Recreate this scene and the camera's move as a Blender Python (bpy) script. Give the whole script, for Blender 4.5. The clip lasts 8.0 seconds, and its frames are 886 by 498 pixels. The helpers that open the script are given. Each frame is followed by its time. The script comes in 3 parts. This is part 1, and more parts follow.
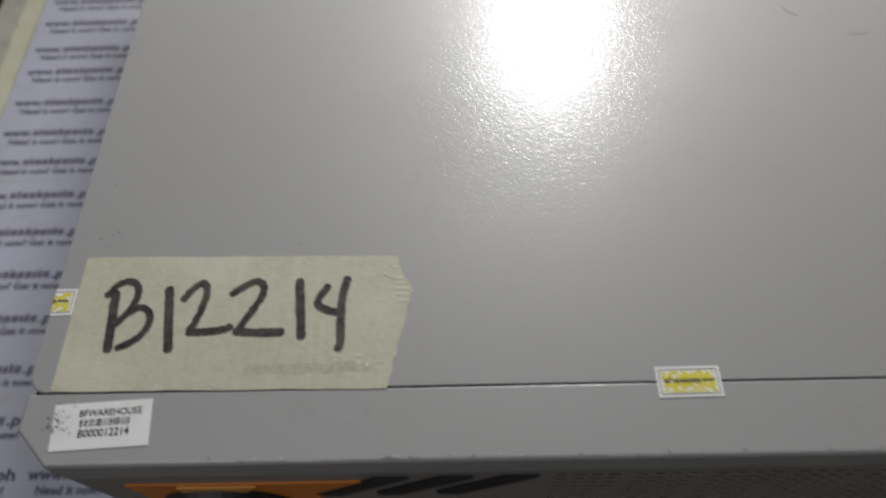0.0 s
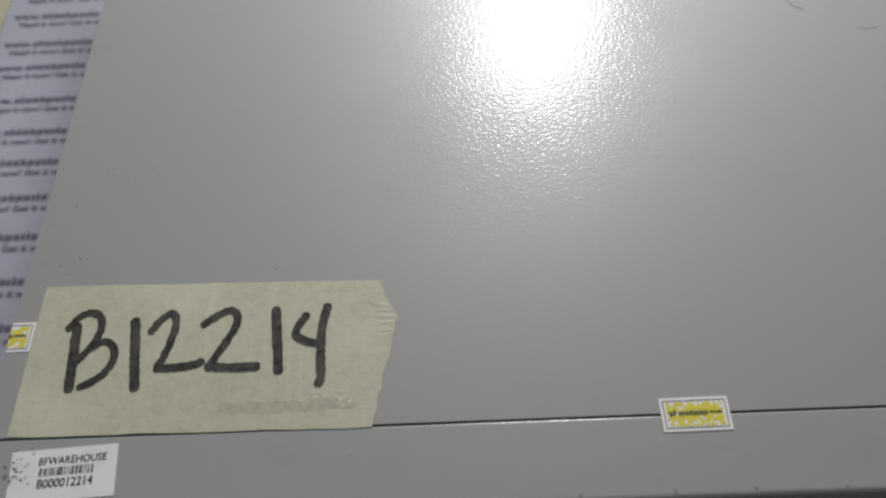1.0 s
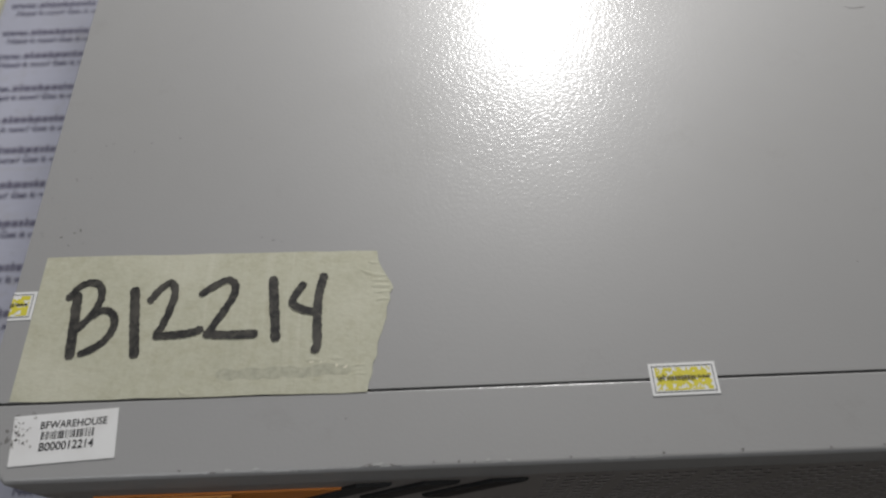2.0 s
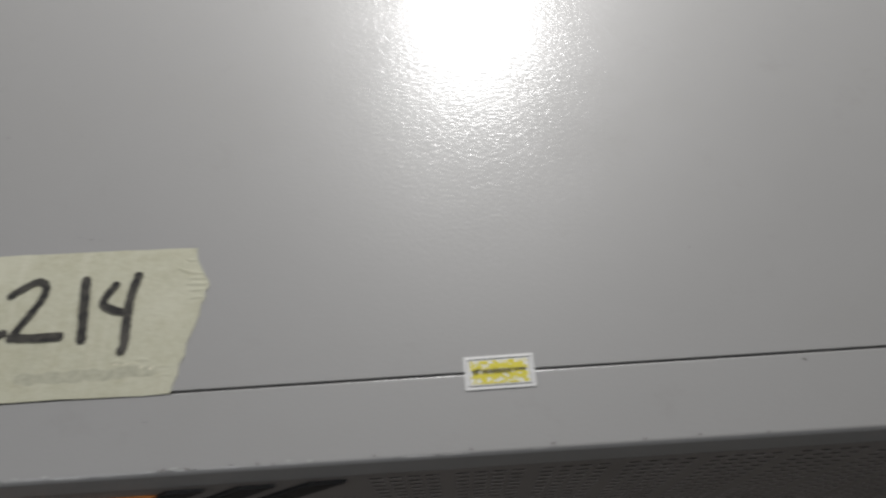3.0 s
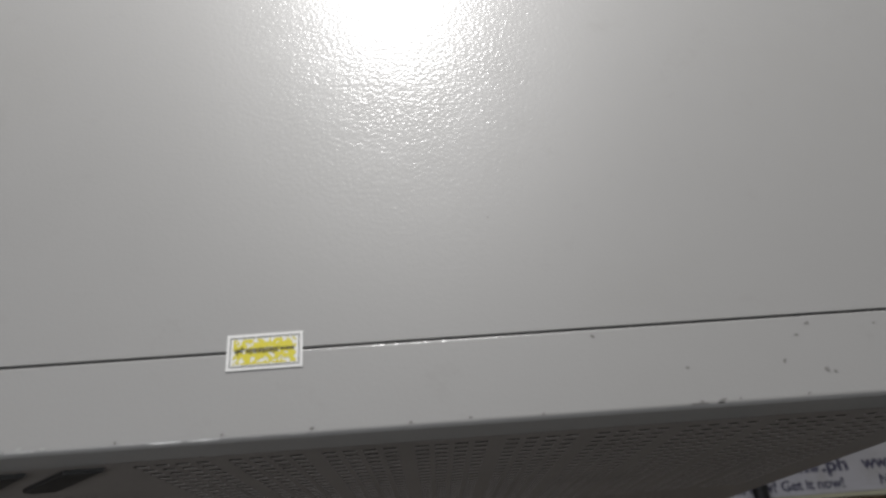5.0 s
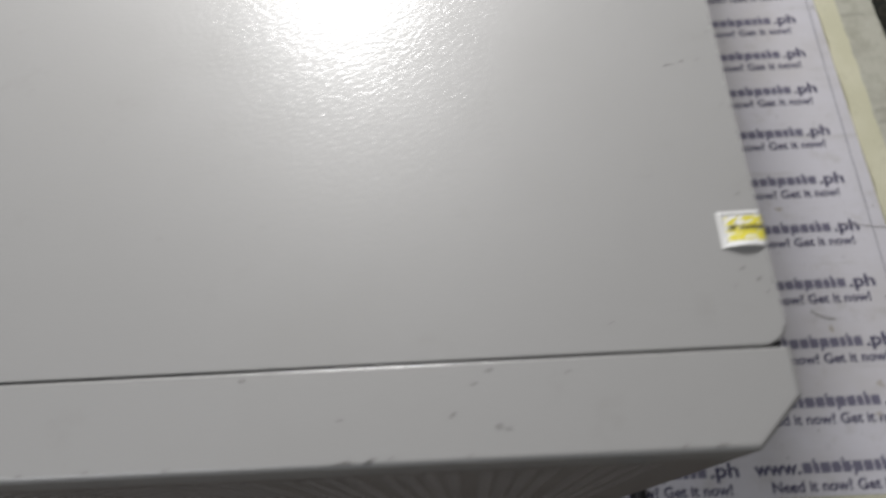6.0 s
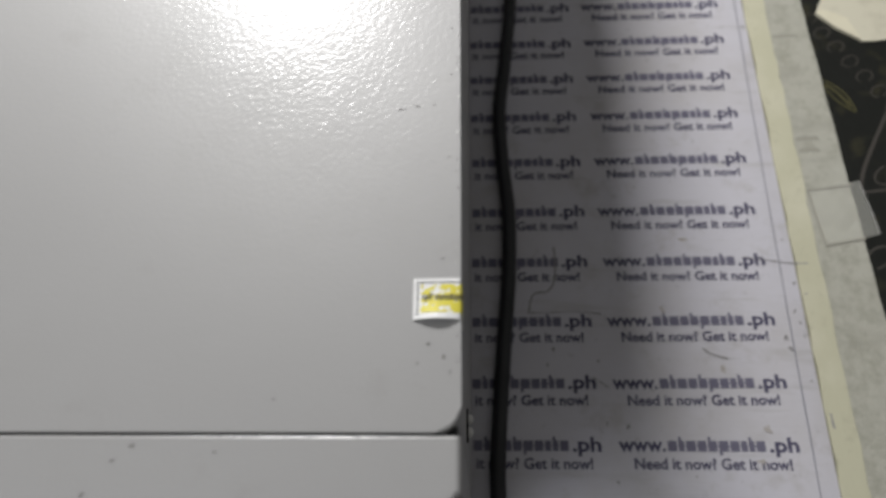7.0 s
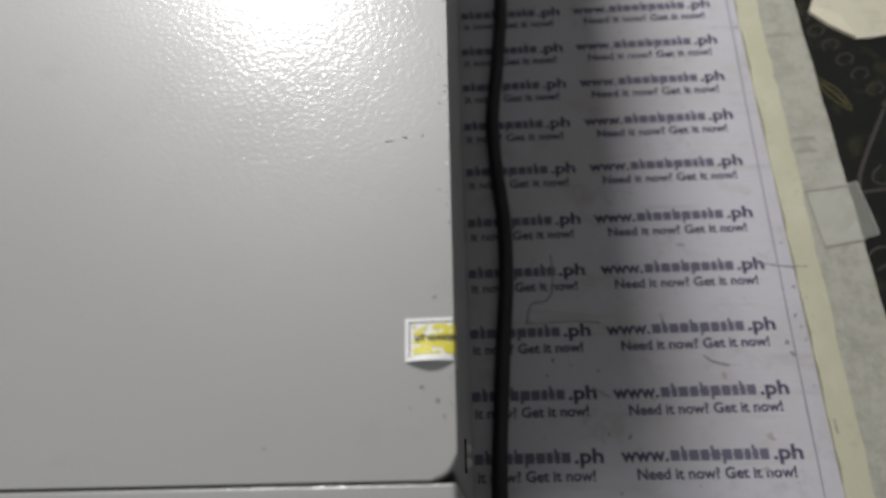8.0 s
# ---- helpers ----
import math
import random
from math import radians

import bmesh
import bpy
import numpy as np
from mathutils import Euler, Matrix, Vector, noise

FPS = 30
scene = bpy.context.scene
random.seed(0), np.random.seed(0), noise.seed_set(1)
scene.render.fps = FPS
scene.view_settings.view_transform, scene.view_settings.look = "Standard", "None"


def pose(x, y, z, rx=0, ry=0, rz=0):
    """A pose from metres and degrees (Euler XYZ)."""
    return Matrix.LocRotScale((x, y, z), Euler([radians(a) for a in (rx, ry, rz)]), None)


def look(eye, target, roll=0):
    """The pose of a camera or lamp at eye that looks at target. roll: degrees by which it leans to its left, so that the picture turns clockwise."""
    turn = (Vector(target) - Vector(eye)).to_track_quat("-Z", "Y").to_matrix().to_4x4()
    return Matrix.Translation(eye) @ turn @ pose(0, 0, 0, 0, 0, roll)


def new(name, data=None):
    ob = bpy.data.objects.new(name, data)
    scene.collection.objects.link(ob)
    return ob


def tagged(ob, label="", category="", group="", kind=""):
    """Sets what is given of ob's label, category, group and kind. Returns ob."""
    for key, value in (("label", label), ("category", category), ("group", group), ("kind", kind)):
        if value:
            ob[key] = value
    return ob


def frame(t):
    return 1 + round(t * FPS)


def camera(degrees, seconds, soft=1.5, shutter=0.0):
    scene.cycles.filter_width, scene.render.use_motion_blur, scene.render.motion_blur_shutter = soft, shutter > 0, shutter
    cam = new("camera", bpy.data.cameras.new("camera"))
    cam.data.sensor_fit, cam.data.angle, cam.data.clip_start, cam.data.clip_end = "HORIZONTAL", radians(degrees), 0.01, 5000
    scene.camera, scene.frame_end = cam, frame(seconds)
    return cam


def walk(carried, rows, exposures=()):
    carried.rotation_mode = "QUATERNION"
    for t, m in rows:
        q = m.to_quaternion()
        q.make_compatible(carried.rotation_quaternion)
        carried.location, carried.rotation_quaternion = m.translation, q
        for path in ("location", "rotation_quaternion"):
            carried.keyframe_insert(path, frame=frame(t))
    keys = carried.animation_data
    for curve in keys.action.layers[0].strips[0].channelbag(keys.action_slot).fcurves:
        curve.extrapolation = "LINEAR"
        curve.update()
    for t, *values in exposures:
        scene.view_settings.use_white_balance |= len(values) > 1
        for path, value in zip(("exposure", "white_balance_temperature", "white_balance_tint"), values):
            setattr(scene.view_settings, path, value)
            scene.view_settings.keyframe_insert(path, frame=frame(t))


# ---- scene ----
cam = camera(65.2, 8.0, soft=2.3, shutter=0.4)
PATH = [
    (0, look((0.1424, -0.0725, 1.2199), (0.1197, 0.4230, 0.3515), -3.65)),
    (0.2, look((0.1305, -0.0707, 1.2171), (0.1220, 0.4488, 0.3626), -1.69)),
    (0.5, look((0.1362, -0.0546, 1.2148), (0.1171, 0.4242, 0.3370), -3.20)),
    (0.8, look((0.1453, -0.0507, 1.2141), (0.1249, 0.4165, 0.3302), -4.75)),
    (1, look((0.1440, -0.0522, 1.2116), (0.1331, 0.4199, 0.3301), -3.50)),
    (1.2, look((0.1422, -0.0562, 1.2104), (0.1378, 0.4108, 0.3261), -2.23)),
    (2.3, look((0.1487, -0.0646, 1.2114), (0.1425, 0.4074, 0.3298), -3.45)),
    (2.5, look((0.1578, -0.0666, 1.2105), (0.1535, 0.4095, 0.3311), -3.59)),
    (3, look((0.2003, -0.0663, 1.1999), (0.2027, 0.4175, 0.3247), -3.42)),
    (3.5, look((0.2393, -0.0652, 1.1893), (0.2642, 0.3960, 0.3023), -1.18)),
    (4, look((0.2553, -0.0660, 1.1837), (0.2935, 0.3862, 0.2926), 0.83)),
    (4.1, look((0.2545, -0.0665, 1.1843), (0.2945, 0.3828, 0.2918), 1.19)),
    (5.3, look((0.2621, -0.0635, 1.1837), (0.2977, 0.3910, 0.2936), 0.12)),
    (5.5, look((0.2828, -0.0650, 1.1789), (0.3079, 0.3915, 0.2896), -1.56)),
    (5.7, look((0.3090, -0.0622, 1.1747), (0.3215, 0.3663, 0.2712), -2.50)),
    (5.9, look((0.3438, -0.0482, 1.1698), (0.3351, 0.3487, 0.2520), -5.06)),
    (6, look((0.3586, -0.0415, 1.1687), (0.3362, 0.3548, 0.2509), -6.02)),
    (6.2, look((0.3846, -0.0349, 1.1685), (0.3379, 0.3543, 0.2485), -6.94)),
    (6.5, look((0.4139, -0.0324, 1.1618), (0.3609, 0.3449, 0.2372), -6.47)),
    (7, look((0.4406, -0.0212, 1.1578), (0.3928, 0.3660, 0.2370), -7.11)),
    (7.5, look((0.4500, -0.0151, 1.1592), (0.4072, 0.3768, 0.2401), -7.95)),
    (8, look((0.4424, -0.0105, 1.1574), (0.3965, 0.3715, 0.2344), -8.43)),
]
walk(cam, PATH, [(0.0, -0.25), (1.2, -0.24), (2.5, -0.11), (3.0, -0.06), (3.5, 0.06), (4.2, 0.13), (5.4, 0.17), (6.0, 0.32), (7.0, 0.34), (7.5, 0.26), (8.0, 0.21)])

# the lens is focused on the case; things further down go soft
cam.data.dof.use_dof, cam.data.dof.focus_distance, cam.data.dof.aperture_fstop = True, 0.24, 11.0

# ---- main sizes (metres) ----
TOP = 1.004          # top of the instrument
DESK = 0.75          # top of the table's cover and its printed sheets
WIDE = 0.437         # instrument, across its front
FACE = -0.0239       # front face
BACK = 0.48          # rear of the instrument
BASE = DESK + 0.009  # underside of the case, on its feet

# ---- light ----
world = bpy.data.worlds.new("world")
scene.world = world
world.use_nodes = True
world.node_tree.nodes["Background"].inputs["Color"].default_value = (0.6, 0.65, 0.75, 1)
world.node_tree.nodes["Background"].inputs["Strength"].default_value = 0.1

bulb = bpy.data.lights.new("bulb_light", "POINT")
bulb.energy, bulb.shadow_soft_size, bulb.color = 15.2, 0.056, (1.0, 0.985, 0.975)
new("bulb_light", bulb).matrix_world = pose(0.252, 0.535, TOP + 0.355)

# added fill: unseen area lamp at the front left, lifts the dark sides
front_fill = bpy.data.lights.new("front_fill_light", "AREA")
front_fill.shape, front_fill.size, front_fill.size_y, front_fill.energy, front_fill.color = "RECTANGLE", 1.2, 0.25, 8.0, (0.93, 0.95, 1.0)
new("front_fill_light", front_fill).matrix_world = pose(-0.70, -0.52, 2.45)


# ---- materials ----
def material(name, colour, rough=0.5, metal=0.0, spec=0.5):
    m = bpy.data.materials.new(name)
    m.use_nodes = True
    b = m.node_tree.nodes["Principled BSDF"]
    b.inputs["Base Color"].default_value = (*colour, 1)
    b.inputs["Roughness"].default_value = rough
    b.inputs["Metallic"].default_value = metal
    b.inputs["Specular IOR Level"].default_value = spec
    return m


def texture(m, scale, detail=3.0, rough=0.55, stretch=(1, 1, 1)):
    t = m.node_tree
    co, mp, n = (t.nodes.new("ShaderNode" + k) for k in ("TexCoord", "Mapping", "TexNoise"))
    mp.inputs["Scale"].default_value = stretch
    n.inputs["Scale"].default_value, n.inputs["Detail"].default_value, n.inputs["Roughness"].default_value = scale, detail, rough
    t.links.new(co.outputs["Object"], mp.inputs["Vector"])
    t.links.new(mp.outputs["Vector"], n.inputs["Vector"])
    return n


def spread(m, node, lo, hi, a, b, socket):
    """A noise's values between lo and hi become values between a and b of a socket."""
    r = m.node_tree.nodes.new("ShaderNodeMapRange")
    for key, v in zip(("From Min", "From Max", "To Min", "To Max"), (lo, hi, a, b)):
        r.inputs[key].default_value = v
    m.node_tree.links.new(node.outputs["Fac"], r.inputs["Value"])
    m.node_tree.links.new(r.outputs["Result"], m.node_tree.nodes["Principled BSDF"].inputs[socket])


def tint(m, layers):
    """Base colour from layers: the first colour, then (noise, lo, hi, colour, amount) laid over it one by one."""
    t = m.node_tree
    b = t.nodes["Principled BSDF"]
    last = None
    for node, lo, hi, colour, amount in layers:
        r, x = t.nodes.new("ShaderNodeMapRange"), t.nodes.new("ShaderNodeMix")
        x.data_type = "RGBA"
        for key, v in zip(("From Min", "From Max", "To Min", "To Max"), (lo, hi, 0.0, amount)):
            r.inputs[key].default_value = v
        t.links.new(node.outputs["Fac"], r.inputs["Value"])
        t.links.new(r.outputs["Result"], x.inputs["Factor"])
        if last:
            t.links.new(last, x.inputs["A"])
        else:
            x.inputs["A"].default_value = b.inputs["Base Color"].default_value
        x.inputs["B"].default_value = (*colour, 1)
        last = x.outputs["Result"]
    t.links.new(last, b.inputs["Base Color"])


def relief(m, noises, distance, socket="Normal"):
    """Bump from noises, each with its strength, one upon another."""
    t = m.node_tree
    last = None
    for node, strength in noises:
        bump = t.nodes.new("ShaderNodeBump")
        bump.inputs["Strength"].default_value, bump.inputs["Distance"].default_value = strength, distance
        t.links.new(node.outputs["Fac"], bump.inputs["Height"])
        if last:
            t.links.new(last, bump.inputs["Normal"])
        last = bump.outputs["Normal"]
    t.links.new(last, t.nodes["Principled BSDF"].inputs[socket])


paint = material("grey_stove_enamel", (0.300, 0.297, 0.293), 0.5, 0.0, 1.0)
cloud = texture(paint, 14.0, 4.0, 0.6)
relief(paint, [(texture(paint, 800.0, 2.0, 0.5), 0.075)], 0.0004)
relief(paint, [(texture(paint, 800.0, 1.5, 0.5), 0.42), (texture(paint, 300.0, 1.0), 0.10)], 0.0004, "Coat Normal")
spread(paint, cloud, 0.35, 0.65, 0.52, 0.58, "Roughness")
paint.node_tree.nodes["Principled BSDF"].inputs["Coat Weight"].default_value = 0.46
paint.node_tree.nodes["Principled BSDF"].inputs["Coat Roughness"].default_value = 0.20
tint(paint, [(cloud, 0.5, 0.75, (0.280, 0.276, 0.268), 0.6), (texture(paint, 60.0, 5.0, 0.7), 0.60, 0.8, (0.235, 0.23, 0.217), 0.4)])

# case grey for the front plate, with shade and brown floor reflection coloured in
panel_shaded = material("grey_enamel_shaded", (0.225, 0.205, 0.192), 0.5)
relief(panel_shaded, [(texture(panel_shaded, 700.0, 2.0), 0.4)], 0.0003)
tint(panel_shaded, [(texture(panel_shaded, 30.0, 4.0), 0.45, 0.7, (0.195, 0.178, 0.165), 0.8)])

black = material("black_plastic", (0.012, 0.012, 0.013), 0.5)
spread(black, texture(black, 90.0), 0.3, 0.7, 0.4, 0.6, "Roughness")
void = material("dark_inside", (0.008, 0.008, 0.008), 0.9)
rubber = material("black_cable_rubber", (0.012, 0.012, 0.014), 0.42)
relief(rubber, [(texture(rubber, 260.0), 0.2)], 0.0004)
spread(rubber, texture(rubber, 40.0), 0.3, 0.7, 0.35, 0.55, "Roughness")
dirt = material("dark_grime", (0.16, 0.152, 0.145), 0.8)
tint(dirt, [(texture(dirt, 900.0), 0.4, 0.6, (0.20, 0.195, 0.19), 0.8)])
chip_dark = material("dark_chipped_edge", (0.05, 0.048, 0.046), 0.7)
bare = material("scraped_metal_and_tape_glint", (0.62, 0.62, 0.60), 0.35, 0.6)

worn_edge = material("worn_pale_edge", (0.42, 0.42, 0.41), 0.5, 0.2)
orange = material("orange_panel", (0.62, 0.20, 0.02), 0.45)
tint(orange, [(texture(orange, 70.0), 0.4, 0.7, (0.50, 0.15, 0.015), 0.6)])
amber = material("pale_orange_tab", (0.72, 0.33, 0.07), 0.4)
logo_black = material("black_print", (0.013, 0.013, 0.013), 0.45, 0.0, 0.3)

crepe = material("cream_masking_tape", (0.485, 0.480, 0.372), 0.7)
weave = texture(crepe, 520.0, 4.0, 0.7, (0.8, 1.2, 1))
relief(crepe, [(weave, 0.32), (texture(crepe, 80.0, 3.0, 0.6, (1.0, 0.4, 1)), 0.3)], 0.0006)
tint(crepe, [(texture(crepe, 330.0, 4.0, 0.75), 0.42, 0.68, (0.41, 0.395, 0.285), 0.75), (texture(crepe, 25.0, 4.0), 0.5, 0.75, (0.55, 0.54, 0.435), 0.8), (texture(crepe, 70.0, 3.0, 0.6, (3.0, 0.12, 1)), 0.56, 0.72, (0.56, 0.55, 0.45), 0.6), (texture(crepe, 38.0, 5.0, 0.7), 0.56, 0.74, (0.39, 0.385, 0.285), 0.6)])

ink = material("black_marker_ink", (0.017, 0.016, 0.016), 0.55)
tint(ink, [(texture(ink, 420.0, 4.0, 0.8), 0.46, 0.70, (0.13, 0.122, 0.10), 0.65), (texture(ink, 130.0, 3.0), 0.5, 0.7, (0.075, 0.07, 0.06), 0.8)])
smudge = material("faint_grey_smudge", (0.35, 0.345, 0.27), 0.7)
tint(smudge, [(texture(smudge, 500.0, 3.0), 0.35, 0.7, (0.46, 0.455, 0.35), 1.0)])

label_white = material("white_label_paper", (0.74, 0.74, 0.73), 0.55)
tint(label_white, [(texture(label_white, 60.0, 4.0), 0.5, 0.8, (0.62, 0.61, 0.59), 0.6)])
label_grime = material("grey_label_grime", (0.42, 0.41, 0.39), 0.7)
print_black = material("black_print_ink", (0.02, 0.02, 0.022), 0.6)
label_word = material("dark_olive_print_ink", (0.12, 0.105, 0.035), 0.6)
yellow = material("yellow_print_ink", (0.66, 0.58, 0.06), 0.5)
tint(yellow, [(texture(yellow, 300.0), 0.4, 0.7, (0.60, 0.56, 0.07), 0.7)])

def paper_material(name, base, stained):
    m = material(name, base, 0.5)
    stain = texture(m, 9.0, 5.0, 0.6)
    relief(m, [(texture(m, 16.0, 3.0), 0.30), (texture(m, 40.0, 3.0, 0.6, (0.4, 2.0, 1)), 0.16)], 0.003)
    tint(m, [(stain, 0.42, 0.66, stained, 0.9), (texture(m, 120.0, 5.0, 0.75), 0.60, 0.78, (0.28, 0.27, 0.27), 0.6), (texture(m, 28.0, 4.0, 0.7), 0.56, 0.78, (0.38, 0.36, 0.335), 0.6), (texture(m, 45.0, 3.0, 0.6, (0.3, 2.5, 1)), 0.60, 0.75, (0.42, 0.41, 0.40), 0.5)])
    spread(m, stain, 0.3, 0.7, 0.42, 0.58, "Roughness")
    return m


sheet = paper_material("white_printed_paper", (0.59, 0.58, 0.625), (0.505, 0.488, 0.49))
# left sheet: same paper, the cooler light there is put into its colour
sheet_cool_lit = paper_material("printed_paper_in_cool_light", (0.50, 0.51, 0.60), (0.45, 0.455, 0.52))
blue_ink = material("dark_blue_print_ink", (0.075, 0.07, 0.120), 0.6)
tint(blue_ink, [(texture(blue_ink, 220.0, 4.0, 0.7), 0.5, 0.8, (0.13, 0.125, 0.20), 0.7)])
word_ink = material("mid_blue_print_ink", (0.155, 0.148, 0.205), 0.6)
brown_stain = material("pale_brown_stain", (0.43, 0.40, 0.375), 0.6)
crease_and_speck = material("grey_crease_and_dirt_speck", (0.30, 0.29, 0.29), 0.7)
line_ink = material("grey_blue_line", (0.24, 0.24, 0.28), 0.6)

strip_tape = material("yellowed_masking_strip", (0.56, 0.545, 0.40), 0.65)
relief(strip_tape, [(texture(strip_tape, 240.0, 3.0, 0.6, (2.0, 0.3, 1)), 0.4)], 0.0006)
tint(strip_tape, [(texture(strip_tape, 35.0, 4.0), 0.45, 0.75, (0.64, 0.62, 0.48), 0.8), (texture(strip_tape, 110.0, 4.0, 0.7), 0.56, 0.75, (0.44, 0.42, 0.31), 0.6)])
film = material("dusty_plastic_film", (0.47, 0.465, 0.40), 0.45)
relief(film, [(texture(film, 60.0, 3.0, 0.6, (1, 0.5, 1)), 0.5), (texture(film, 150.0, 4.0, 0.7), 0.35)], 0.002)
tint(film, [(texture(film, 110.0, 5.0, 0.75), 0.44, 0.64, (0.34, 0.335, 0.275), 0.8), (texture(film, 12.0), 0.5, 0.7, (0.50, 0.50, 0.44), 0.6), (texture(film, 30.0, 3.0, 0.6, (1, 2.5, 1)), 0.52, 0.72, (0.36, 0.35, 0.30), 0.6)])
film_mark = material("grey_film_mark", (0.35, 0.34, 0.29), 0.6)
cloth = material("black_printed_oilcloth", (0.009, 0.010, 0.008), 0.45)
tint(cloth, [(texture(cloth, 45.0, 4.0, 0.6), 0.58, 0.70, (0.036, 0.034, 0.018), 0.8)])
relief(cloth, [(texture(cloth, 35.0), 0.4)], 0.002)
gold = material("dull_gold_print", (0.058, 0.053, 0.046), 0.5)
gold_leaf = material("dull_green_gold_print", (0.075, 0.070, 0.030), 0.5)
torn = material("torn_cream_paper", (0.66, 0.63, 0.50), 0.7)
tint(torn, [(texture(torn, 90.0, 4.0), 0.5, 0.75, (0.52, 0.49, 0.38), 0.7)])
torn_light = material("pale_cream_paper", (0.74, 0.70, 0.54), 0.65)
tint(torn_light, [(texture(torn_light, 70.0, 4.0), 0.5, 0.75, (0.62, 0.58, 0.43), 0.7)])
wood = material("brown_table_edge", (0.13, 0.082, 0.042), 0.5)
tint(wood, [(texture(wood, 60.0, 5.0, 0.6, (0.2, 2, 2)), 0.4, 0.7, (0.08, 0.05, 0.03), 0.9)])
wall_paint = material("pale_wall_paint", (0.76, 0.76, 0.75), 0.8)
tint(wall_paint, [(texture(wall_paint, 3.0, 5.0), 0.4, 0.7, (0.70, 0.70, 0.69), 0.8)])
floor_paint = material("grey_floor_screed", (0.16, 0.155, 0.15), 0.6)
tint(floor_paint, [(texture(floor_paint, 5.0, 6.0), 0.4, 0.7, (0.11, 0.105, 0.10), 0.8)])
clear = material("clear_sticky_tape", (0.55, 0.55, 0.50), 0.25)
clear.node_tree.nodes["Principled BSDF"].inputs["Alpha"].default_value = 0.22


# ---- mesh helpers ----
def mesh_object(name, bm, mat, smooth=False):
    me = bpy.data.meshes.new(name)
    bmesh.ops.recalc_face_normals(bm, faces=bm.faces)
    bm.to_mesh(me)
    bm.free()
    if smooth:
        for p in me.polygons:
            p.use_smooth = True
    me.materials.append(mat)
    return new(name, me)


def part(name, bm, mat, parent, label="", smooth=False):
    ob = mesh_object(name, bm, mat, smooth)
    ob.parent = parent
    return tagged(ob, label)


def thing(name, label, category, group="", kind=""):
    return tagged(new(name), label, category, group, kind)


def prism(bm, outline, z0, z1):
    """An upright solid over an outline in x and y. Returns its top and bottom faces."""
    low = [bm.verts.new((x, y, z0)) for x, y in outline]
    high = [bm.verts.new((x, y, z1)) for x, y in outline]
    n = len(outline)
    for i in range(n):
        bm.faces.new((low[i], low[(i + 1) % n], high[(i + 1) % n], high[i]))
    return bm.faces.new(high), bm.faces.new(low[::-1])


def box(bm, x0, y0, z0, x1, y1, z1):
    return prism(bm, [(x0, y0), (x1, y0), (x1, y1), (x0, y1)], z0, z1)


def solid(outline, z0, z1, round_top=0.0, segments=3):
    bm = bmesh.new()
    top, low = prism(bm, outline, z0, z1)
    if round_top:
        bmesh.ops.bevel(bm, geom=list(top.edges), offset=round_top, segments=segments, profile=0.5, affect="EDGES")
    return bm


def block(x0, y0, z0, x1, y1, z1, edge=0.0):
    bm = bmesh.new()
    box(bm, x0, y0, z0, x1, y1, z1)
    if edge:
        bmesh.ops.bevel(bm, geom=list(bm.edges), offset=edge, segments=2, profile=0.5, affect="EDGES")
    return bm


def arc(cx, cy, r, a0, a1, n=6):
    return [(cx + r * math.cos(radians(a0 + (a1 - a0) * i / n)), cy + r * math.sin(radians(a0 + (a1 - a0) * i / n))) for i in range(n + 1)]


def smooth_way(points, steps=8):
    """A soft line through the points (Catmull-Rom)."""
    p = [Vector(q) for q in points]
    p = [2 * p[0] - p[1]] + p + [2 * p[-1] - p[-2]]
    out = []
    for i in range(1, len(p) - 2):
        a, b, c, d = p[i - 1:i + 3]
        for k in range(steps):
            s = k / steps
            out.append(0.5 * (2 * b + (c - a) * s + (2 * a - 5 * b + 4 * c - d) * s * s + (3 * b - a - 3 * c + d) * s ** 3))
    return out + [p[-2]]


def stroke(bm, points, width, z, rough=0.0):
    """A flat pen stroke with round ends along points in x and y."""
    way = smooth_way([(x, y, 0) for x, y in points], 10)
    sides = ([], [])
    for i, q in enumerate(way):
        d = (way[min(i + 1, len(way) - 1)] - way[max(i - 1, 0)]).normalized()
        n = Vector((-d.y, d.x, 0))
        for side, s in zip(sides, (1, -1)):
            side.append(q + s * n * (width / 2 + rough * random.uniform(-1, 1)))
    heading = (way[1] - way[0]).normalized()
    tail = (way[-1] - way[-2]).normalized()
    first = [way[0] - heading * width * 0.35 + Vector((-heading.y, heading.x, 0)) * width * s for s in (-0.28, 0.28)]
    final = [way[-1] + tail * width * 0.35 + Vector((-tail.y, tail.x, 0)) * width * s for s in (0.28, -0.28)]
    left, right = [bm.verts.new((*v.xy, z)) for v in sides[0]], [bm.verts.new((*v.xy, z)) for v in sides[1]]
    for i in range(len(left) - 1):
        bm.faces.new((right[i], right[i + 1], left[i + 1], left[i]))
    bm.faces.new((left[0], *[bm.verts.new((*v.xy, z)) for v in first[::-1]], right[0]))
    bm.faces.new((right[-1], *[bm.verts.new((*v.xy, z)) for v in final[::-1]], left[-1]))


def text_mesh(body, bold=0.0):
    """Lettering in the built-in font as a flat mesh, one unit in size."""
    cu = bpy.data.curves.new("lettering", "FONT")
    cu.body, cu.offset, cu.resolution_u = body, bold, 3
    ob = bpy.data.objects.new("lettering", cu)
    scene.collection.objects.link(ob)
    me = bpy.data.meshes.new_from_object(ob.evaluated_get(bpy.context.evaluated_depsgraph_get()))
    bpy.data.objects.remove(ob)
    return me


